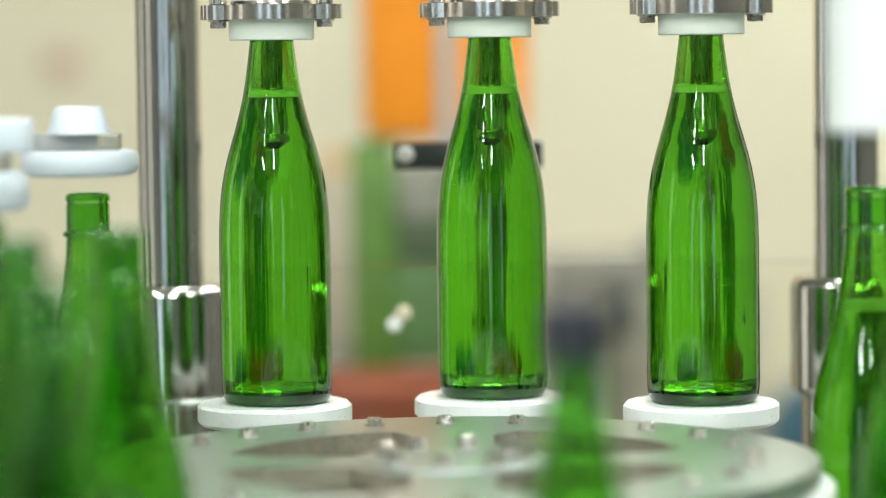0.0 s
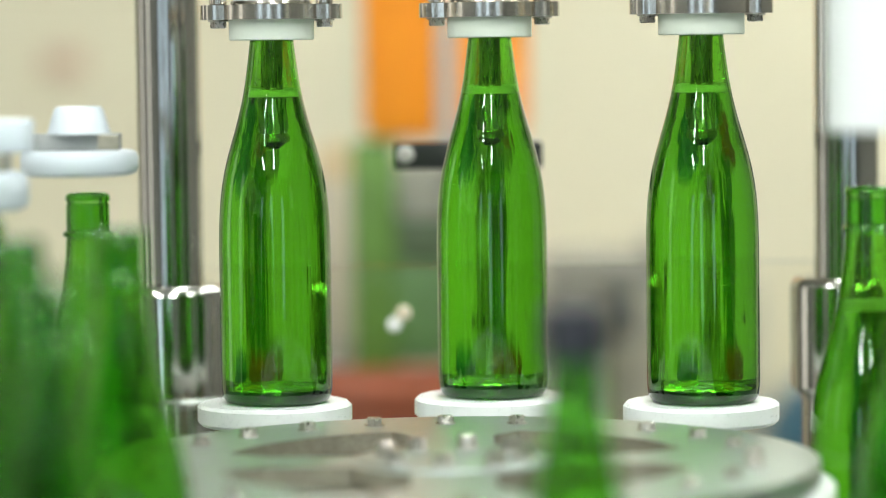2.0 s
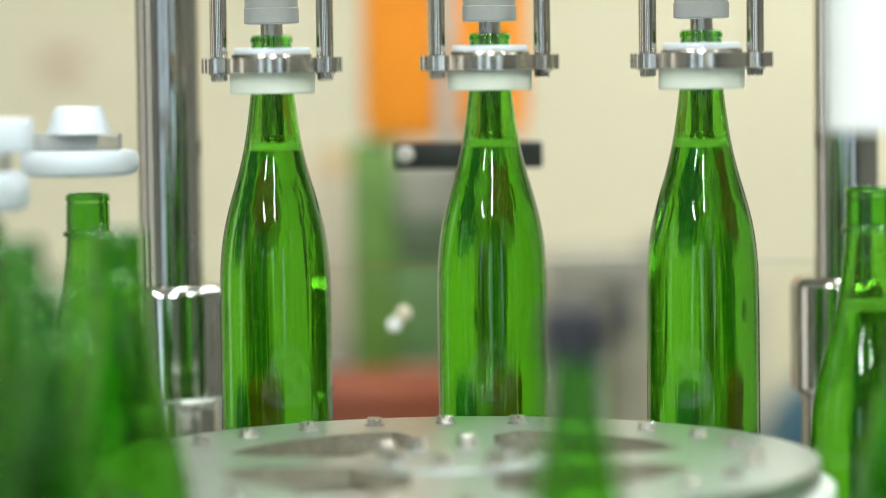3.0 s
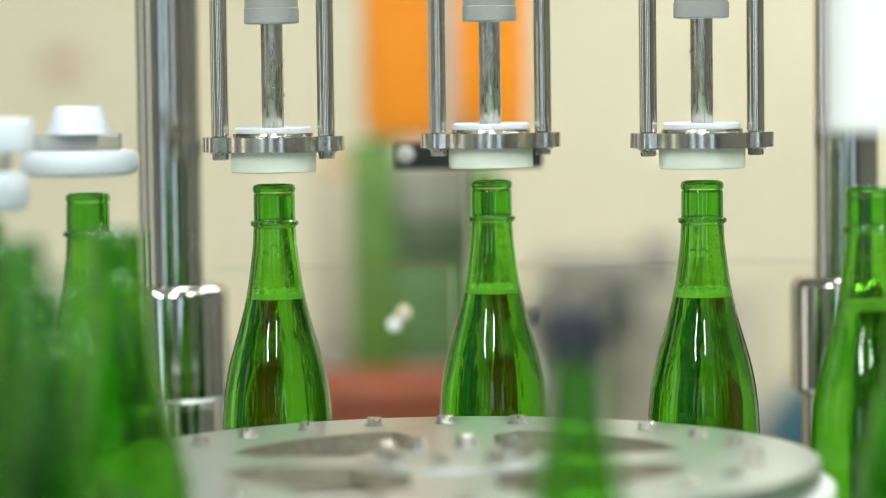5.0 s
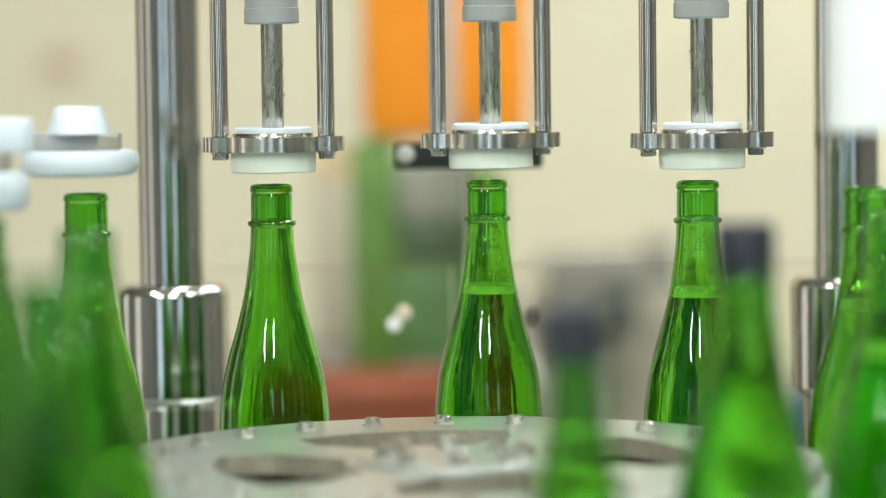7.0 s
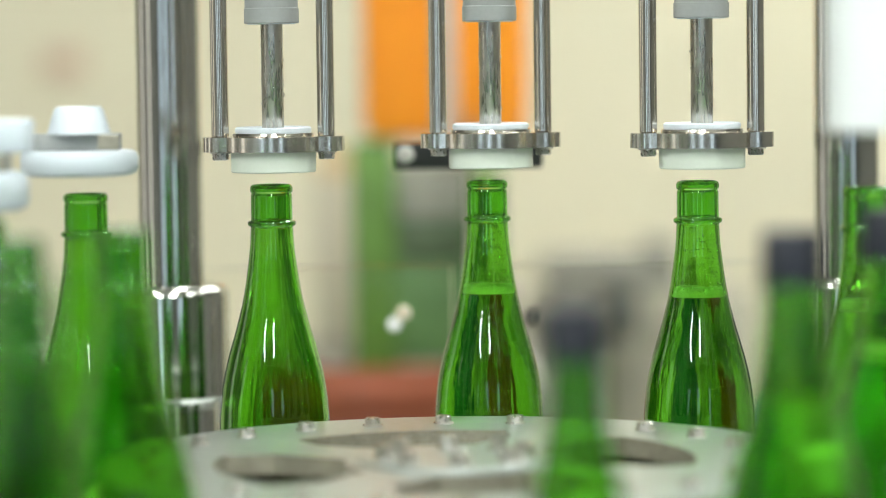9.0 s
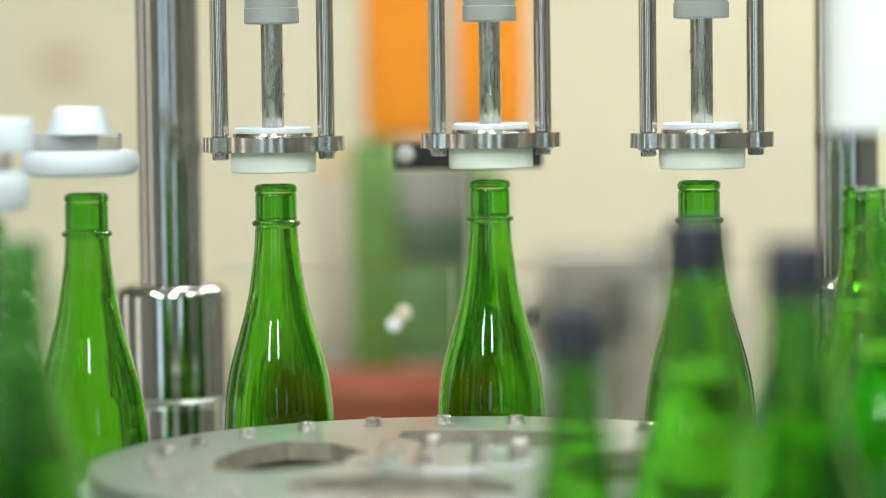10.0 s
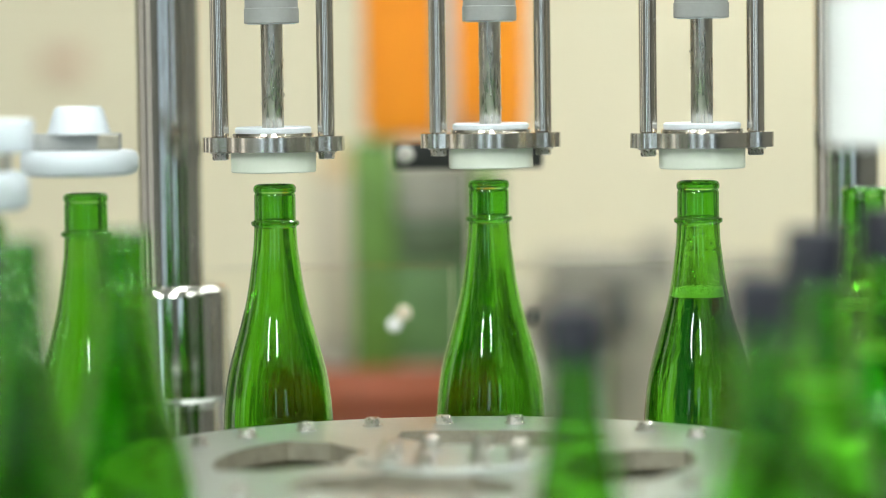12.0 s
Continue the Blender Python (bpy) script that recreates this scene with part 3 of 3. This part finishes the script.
def bottle(x, y, full=False, capped=False, lift=0.0, label=""):
    lab = label or ("green glass bottle filled with clear sake" + (", black screw cap" if capped else ", still open") if full
                    else "empty green glass bottle with an open mouth")
    t = thing("sake_bottle", pose(x, y, DECK + lift), lab, "bottle", "bottles on the filling line")
    part("glass_body", FULL_ME if full else EMPTY_ME, None, t)
    part("neck", NECK_ME, None, t, "green glass neck with a rounded lip and ring")
    part("base", BASE_ME, None, t, "thick dark green glass base")
    if full:
        part("liquid", SAKE_ME, None, t, "clear liquid")
        tagged(part("bubbles", BUBBLES_ME, None, t, "fine bubbles in the liquid"), kind="stuff")
        tagged(part("drops", DROPS_ME, None, t, "drops on the inside of the neck"), kind="stuff")
        if not capped:
            part("foam", FOAM_ME, None, t, "pale foam ring on the liquid")
    if capped:
        part("cap", CAP_ME, None, t, "black screw cap", pose(0, 0, CAP_BASE))
    return t


RING = {k: bottle(*station(k), full=k >= -1, capped=k == 4, lift=LIFT if k in (-1, 0, 1) else 0.0) for k in range(-5, 5)}
QUEUE = [bottle(-0.2197, 1.60), bottle(-0.262, 1.52), bottle(-0.27, 1.43)]
WAITING = bottle(-0.170, 1.32)
LATE_CAPS = {k: part("cap", CAP_ME, None, RING[k], "black screw cap", pose(0, 0, CAP_BASE + 0.06)) for k in (2, 3)}


def slim_bottle():
    t = thing("sample_bottle", pose(0.0612, 1.45, DECK), "slim green glass sample bottle with a black cap", "bottle")
    prof = [(0.0, 0.0), (0.026, 0.0), (0.0275, 0.003), (0.0275, 0.10), (0.0262, 0.128), (0.0210, 0.160), (0.0172, 0.180), (0.0150, 0.1945), (0.0124, 0.212), (0.0114, 0.225), (0.0110, 0.256)]
    prof = [(r * 1.15, h * 1.043) for r, h in prof]
    bm = lathe(prof, 48, None, 0)
    lathe([(r - 0.0021, h) for r, h in prof[:2:-1]] + [(0.0254, 0.008), (0.022, 0.006), (0.0, 0.005)], 48, bm, 1)
    lathe([prof[-1], (prof[-1][0] - 0.0021, prof[-1][1])], 48, bm, 0)
    bmesh.ops.remove_doubles(bm, verts=bm.verts[:], dist=1e-6)
    part("glass_body", mesh_of("glass_body", bm, (M_GLASS, M_INNER)), None, t)
    part("cap", lathe([(0.0130, 0.2445), (0.0146, 0.2445), (0.0146, 0.2675), (0.0137, 0.2696), (0, 0.2696)], 32), M_CAP, t, "black cap")


slim_bottle()

# ---------------------------------------------------------------- filling stations
BELL_Z = EYE_Z - 0.0752            # underside of the flange with the bell down
BELL_STROKE = 0.0923


def lift_pad(k):
    x, y = station(k)
    t = thing("lifting_pad", pose(x, y, DECK + LIFT), "white plastic lifting pad under a bottle on a steel rod", "lifting pad", "lifting pads")
    part("pad", lathe([(0, -0.015), (0.052, -0.015), (0.0545, -0.0125), (0.0545, -0.0022), (0.0525, 0.0), (0.0, 0.0)], 20), M_PAD, t, at=pose(0, 0, -0.0005))
    part("lift_rod", rod(0.014, -0.24, -0.0155), M_STEEL, t)
    return t


def flange_outline():
    """A ring with a lug for a rod on either side, counter-clockwise."""
    pts = []
    n = 160
    for i in range(n):
        a = 2 * math.pi * (i + 0.5) / n
        best = 0.0345
        for s in (-1, 1):
            cx, r = s * 0.0372, 0.0125
            b = math.cos(a) * cx
            disc = b * b - cx * cx + r * r
            if disc > 0 and b > 0:
                best = max(best, b + math.sqrt(disc))
        pts.append((best * math.cos(a), best * math.sin(a)))
    return pts


def bell(k):
    x, y = station(k)
    x += BELL_DX
    t = thing("centring_bell", pose(x, y, BELL_Z + BELL_STROKE), "steel flange with a white bush on two guide rods", "centring bell", "centring bells")
    part("flange", slab(flange_outline(), 0.0, 0.0103, [circle(0.0158, 32)]), M_BRUSHED, t)
    part("bush", lathe([(0.0158, -0.0145), (0.029, -0.0145), (0.0298, -0.0137), (0.0298, 0.0), (0.0158, 0.0)], 64), M_BUSH, t, "milky white plastic bush")
    part("clamp_ring", lathe([(0.0158, 0.0103), (0.0280, 0.0103), (0.0286, 0.0112), (0.0280, 0.0128), (0.0158, 0.0128)], 64), M_STEEL, t)
    part("top_washer", lathe([(0.0158, 0.0128), (0.0262, 0.0128), (0.0268, 0.0138), (0.0268, 0.0162), (0.0258, 0.0172), (0.0245, 0.0172), (0.0158, 0.0158)], 64), M_POM, t, "white plastic washer")
    part("seal", lathe([(0.0084, 0.0150), (0.0160, 0.0150), (0.0160, 0.0166), (0.0084, 0.0166)], 48), M_POM, t, "thin white lip seal")
    for s in (-1, 1):
        part("guide_rod", rod(0.0062, 0.0103, 0.42), M_STEEL, t, at=pose(s * 0.0372, 0, 0))
        part("bolt", hexhead(0.0058, 0.0, 0.0058), M_BOLT, t, at=pose(s * 0.0372, 0, -0.0001, 180, 0, 15))
    return t


def nozzle(k):
    x, y = station(k)
    x += BELL_DX
    z = EYE_Z
    t = thing("filling_nozzle", pose(x, y, z), "steel filling tube hanging from a grey holder", "filling nozzle", "filling nozzles")
    tip = -0.0735
    part("tube", lathe([(0.0, tip), (0.004, tip), (0.0077, tip + 0.008), (0.0078, 0.0160), (0.0, 0.0160)], 40), M_SATIN, t)
    drops = bmesh.new()
    rng = random.Random(k + 7)
    for i in range(26):
        a, h, r = rng.uniform(0, 6.28), rng.uniform(-0.05, 0.008), rng.uniform(0.0003, 0.0008)
        bmesh.ops.create_icosphere(drops, subdivisions=2, radius=r, matrix=Matrix.LocRotScale((0.0078 * math.cos(a), 0.0078 * math.sin(a), h), None, (1, 1, rng.uniform(1, 2.6))))
    # a wet trail down the front
    for i in range(22 if k == -1 else 7):
        a = -math.pi / 2 + 0.22 * math.sin(i * 1.3 + k)
        h = 0.004 - i * 0.0022
        bmesh.ops.create_icosphere(drops, subdivisions=2, radius=rng.uniform(0.0006, 0.001), matrix=Matrix.LocRotScale((0.0078 * math.cos(a), 0.0078 * math.sin(a), h), None, (0.9, 0.7, rng.uniform(1.2, 2.2))))
    part("water_drops", drops, M_WATER, t, "clear water drops")
    part("valve_tip", lathe([(0.0, tip - 0.002), (0.003, tip - 0.002), (0.0088, tip + 0.0035), (0.0088, tip + 0.006), (0.0078, tip + 0.0095)], 40), M_STEEL, t)
    part("holder", lathe([(0.0076, 0.0142), (0.0187, 0.0142), (0.0192, 0.0148), (0.0192, 0.0246), (0.0186, 0.0251), (0.0186, 0.30), (0.0, 0.30)], 48), M_GREYP, t, "grey plastic holder")
    part("end_ring", lathe([(0.0079, 0.0136), (0.0165, 0.0136), (0.0172, 0.0142), (0.0079, 0.0142)], 48), M_POM, t, "white end ring")
    return t


PADS = {k: lift_pad(k) for k in (-1, 0, 1)}
BELLS = {k: bell(k) for k in (-1, 0, 1)}
for k in (-1, 0, 1):
    nozzle(k)


def upper_deck():
    t = thing("filler_head", pose(0, 0, 0), "steel head plate that carries nozzles and guide rods", "head plate")
    part("head_plate", box(-0.20, 0.27, 2.10, 2.27, 1.64, 1.67, 0.003), M_BRUSHED, t)
    part("cross_beam", box(-0.235, 0.335, 2.335, 2.385, 1.6405, 1.67, 0.003), M_BRUSHED, t)
    for x in (-0.12, 0.18):
        part("bracket", box(x, x + 0.04, 2.27, 2.335, 1.645, 1.665, 0.002), M_BRUSHED, t)


upper_deck()


def column(x, y):
    t = thing("machine_column", pose(x, y, 0), "polished round steel column with a wider collar", "column", "machine columns")
    part("post", rod(0.0243, 1.15, 1.64, seg=48), M_POLISH, t)
    part("collar", lathe([(0.0, 1.074), (0.038, 1.074), (0.0428, 1.079), (0.0428, 1.1545), (0.0424, 1.1565), (0.0412, 1.1588), (0.0393, 1.1610), (0.0375, 1.1622), (0.0362, 1.1625), (0.0, 1.1625)], 56), M_POLISH, t)
    part("sleeve", rod(0.0345, DECK, 1.0745, seg=48), M_POLISH, t)
    part("ring", lathe([(0.0345, 1.0695), (0.0352, 1.0700), (0.0355, 1.0712), (0.0355, 1.0730), (0.0345, 1.0738)], 48), M_POLISH, t)
    return t


column(-0.2055, 2.36)
column(0.306, 2.36)


def purge_bell(k, dx=0.0, dz=0.0, block=False):
    """Small white heads over the stations before the fillers."""
    x, y = station(k)
    y -= 0.03
    z = EYE_Z + dz
    t = thing("purge_head", pose(x + dx, y, z), "white plastic purge head clamped to a grey steel arm", "purge head", "purge heads")
    low = -0.0925 if block else -0.0850
    part("disc", lathe([(0, low), (0.033, low), (0.0375, low + 0.002), (0.039, low + 0.0055), (0.039, -0.0735), (0.0378, -0.0700), (0.035, -0.0685), (0, -0.0685)], 56), M_POM, t)
    part("cone", lathe([(0, -0.0575), (0.0212, -0.0575), (0.020, -0.054), (0.0165, -0.042), (0.0145, -0.0395), (0, -0.0395)], 48), M_POM, t)
    part("arm", box(-0.12, 0.027, -0.012, 0.012, -0.0685, -0.0575, 0.001), M_GREYP, t, "grey steel arm")
    if block:
        part("clamp_block", box(-0.03, 0.041, -0.01, 0.02, -0.0572, -0.0365, 0.002), M_POM, t, "white plastic block")
    part("clamp", box(0.0135, 0.0275, -0.014, -0.012, -0.068, -0.058, 0.0005), M_DARKTONE, t)


purge_bell(-2)
purge_bell(-3, 0.0, -0.0075, True)

CAPPER_X, CAPPER_Y = station(4)
CAPPER_UP = EYE_Z - 0.053


def capper():
    t = thing("capping_head", pose(CAPPER_X, CAPPER_Y, CAPPER_UP), "white plastic capping head on a tan collar", "capping head")
    bm = lathe([(0.0175, 0.0), (0.034, 0.0), (0.036, 0.002), (0.036, 0.083), (0.035, 0.084), (0.0, 0.084)], 48)
    lathe([(0.0, 0.034), (0.0175, 0.034), (0.0175, 0.0)], 48, bm)
    part("bell", bm, M_PAD, t)
    part("collar", rod(0.036, 0.084, 0.104, 0.002), M_BROWN, t, "tan plastic collar")
    part("shaft", rod(0.012, 0.104, 0.42), M_STEEL, t)
    return t


CAPPER = capper()


# ---------------------------------------------------------------- movement
INDEX = [(0.0, 0.013), (5.38, 0.013), (5.5, 0.058), (5.6, 0.12), (5.7, 0.245), (5.8, 0.425), (5.9, 0.585), (6.0, 0.775), (6.1, 0.895), (6.2, 0.964), (6.3, 0.99), (6.4, 1.0),
         (9.0, 1.0), (9.1, 1.012), (9.2, 1.066), (9.3, 1.18), (9.4, 1.33), (9.5, 1.553), (9.6, 1.725), (9.7, 1.864), (9.8, 1.956), (9.9, 1.99), (10.0, 2.005), (10.3, 2.0), (12.0, 2.0)]
DROP = [(0.0, 0.0), (2.7, 0.0), (2.77, 0.0085), (2.83, 0.0225), (2.9, 0.0265), (3.0, 0.0372), (3.1, 0.050), (3.2, 0.0635), (3.3, 0.077), (3.42, 0.0935)]
OUT_A = [(6.4, 0.1345, 1.6455), (6.55, 0.143, 1.645), (6.8, 0.155, 1.64), (7.2, 0.160, 1.63), (8.8, 0.176, 1.575), (9.1, 0.1755, 1.56), (9.6, 0.1718, 1.52), (10.0, 0.1675, 1.48),
         (10.5, 0.162, 1.424), (11.2, 0.150, 1.37), (12.0, 0.134, 1.31)]
OUT_B = [(10.1, 0.1375, 1.6455), (10.3, 0.147, 1.645), (10.6, 0.165, 1.635), (11.2, 0.175, 1.61), (12.0, 0.189, 1.58)]
CAP_DOWN = [(0.0, 0.0), (7.1, 0.0), (7.2, 0.018), (7.3, 0.042), (7.4, 0.056), (7.55, 0.060), (8.35, 0.060), (8.45, 0.042), (8.6, 0.0), (10.72, 0.0), (10.8, 0.012), (10.9, 0.037), (11.0, 0.053),
            (11.15, 0.060), (11.8, 0.060), (11.9, 0.034), (12.0, 0.008)]


PLAY = {-3: 0.0024, -1: -0.0011, 0: -0.0014}   # slack of single bottles in their pockets


def on_ring(k, s):
    return station(k + s)


def level(rows, t):
    """The value of a table of (time, value) rows at time t."""
    for (a, u), (z, v) in zip(rows, rows[1:]):
        if a <= t <= z:
            return u + (v - u) * (t - a) / (z - a)
    return rows[-1][1]


def motions():
    walk(STAR, [(t, pose(CX, CY, DISC_Z, 0, 0, -30 * s)) for t, s in INDEX])
    for k, b in RING.items():
        rows = []
        if k in (-1, 0, 1):
            x, y = station(k + 0.013)
            rows = [(t, pose(x, y, DECK + LIFT - d)) for t, d in DROP] + [(3.6, pose(x, y, DECK + 0.023)), (3.8, pose(x, y, DECK)), (5.3, pose(x, y, DECK))]
        for t, s in INDEX:
            if rows and t <= rows[-1][0]:
                continue
            if k == 4 and t > 6.4 or k == 3 and t > 10.1:
                break
            x, y = on_ring(k, s)
            x += PLAY.get(k, 0.0) * (min(1.0, s) if k > -3 else max(0.0, min(1.0, s - 1.0)))
            if k == -5 and s < 0.3:
                x -= 0.005
            if k == 4 and s < 0.1:
                x += 0.02
            elif k == 4 and s < 0.95:
                x += 0.005
            if k == 3 and s > 1.5:
                x += 0.003
            rows.append((t, pose(x, y, DECK, 0, 0, -30 * s)))
        if k == 4:
            rows = rows[:-1] + [(t, pose(x, y, DECK, 0, 0, -30)) for t, x, y in OUT_A]
        if k == 3:
            rows = [r for r in rows if r[0] < 10.05] + [(t, pose(x, y, DECK, 0, 0, -60)) for t, x, y in OUT_B]
        walk(b, rows)
    # caps ride in the capping head until it sets them on the bottle under it
    held = CAPPER_UP + 0.003 - DECK - CAP_BASE
    for k, hold, stack in ((3, 7.55, 0.0), (2, 11.15, 0.032)):
        times = sorted({t for t, v in INDEX + CAP_DOWN if t < hold})
        rows = []
        for t in times:
            s, d = level(INDEX, t), level(CAP_DOWN, t)
            x, y = on_ring(k, s)
            c, n = math.cos(radians(30 * s)), math.sin(radians(30 * s))
            dx, dy = CAPPER_X - x, CAPPER_Y - y
            if t > 8.5:
                stack = 0.0
            rows.append((t, pose(c * dx - n * dy, n * dx + c * dy, CAP_BASE + stack + held - d * (held / 0.060 if stack == 0.0 else 1.0))))
        walk(LATE_CAPS[k], rows + [(hold, pose(0, 0, CAP_BASE)), (12.0, pose(0, 0, CAP_BASE))])
    for k in (-1, 0, 1):
        x, y = station(k)
        walk(PADS[k], [(t, pose(x, y, DECK + LIFT - d)) for t, d in DROP] + [(3.6, pose(x, y, DECK + 0.023)), (3.8, pose(x, y, DECK)), (12.0, pose(x, y, DECK))])
        bx = x + BELL_DX
        walk(BELLS[k], [(t, pose(bx, y, BELL_Z + BELL_STROKE - min(d, BELL_STROKE))) for t, d in DROP] + [(3.5, pose(bx, y, BELL_Z)), (12.0, pose(bx, y, BELL_Z))])
    walk(CAPPER, [(t, pose(CAPPER_X, CAPPER_Y, CAPPER_UP - d)) for t, d in CAP_DOWN])
    # waiting bottles close up on the infeed after each step
    sx, sy = station(-5)
    sx -= 0.005
    first, second, third = (-0.2197, 1.60), (-0.262, 1.52), (-0.27, 1.43)
    f = QUEUE[0]
    rows = [(0.0, pose(*first, DECK)), (6.55, pose(*first, DECK)), (6.7, pose(-0.205, 1.625, DECK)), (7.0, pose(-0.190, 1.66, DECK)), (7.25, pose(sx, sy, DECK)), (9.0, pose(sx, sy, DECK))]
    rows += [(t, pose(*on_ring(-6, s), DECK, 0, 0, -30 * (s - 1))) for t, s in INDEX if t > 9.05]
    walk(f, rows)
    walk(QUEUE[1], [(0.0, pose(*second, DECK)), (6.6, pose(*second, DECK)), (7.3, pose(*first, DECK)), (10.15, pose(*first, DECK)), (10.5, pose(-0.195, 1.64, DECK)),
                    (10.9, pose(sx, sy, DECK)), (12.0, pose(sx, sy, DECK))])
    walk(QUEUE[2], [(0.0, pose(*third, DECK)), (6.65, pose(*third, DECK)), (7.4, pose(*second, DECK)), (10.2, pose(*second, DECK)), (10.9, pose(*first, DECK)), (12.0, pose(*first, DECK))])
    walk(WAITING, [(0.0, pose(-0.170, 1.32, DECK)), (6.5, pose(-0.170, 1.32, DECK)), (9.2, pose(-0.180, 1.325, DECK)), (12.0, pose(-0.184, 1.33, DECK))])


motions()
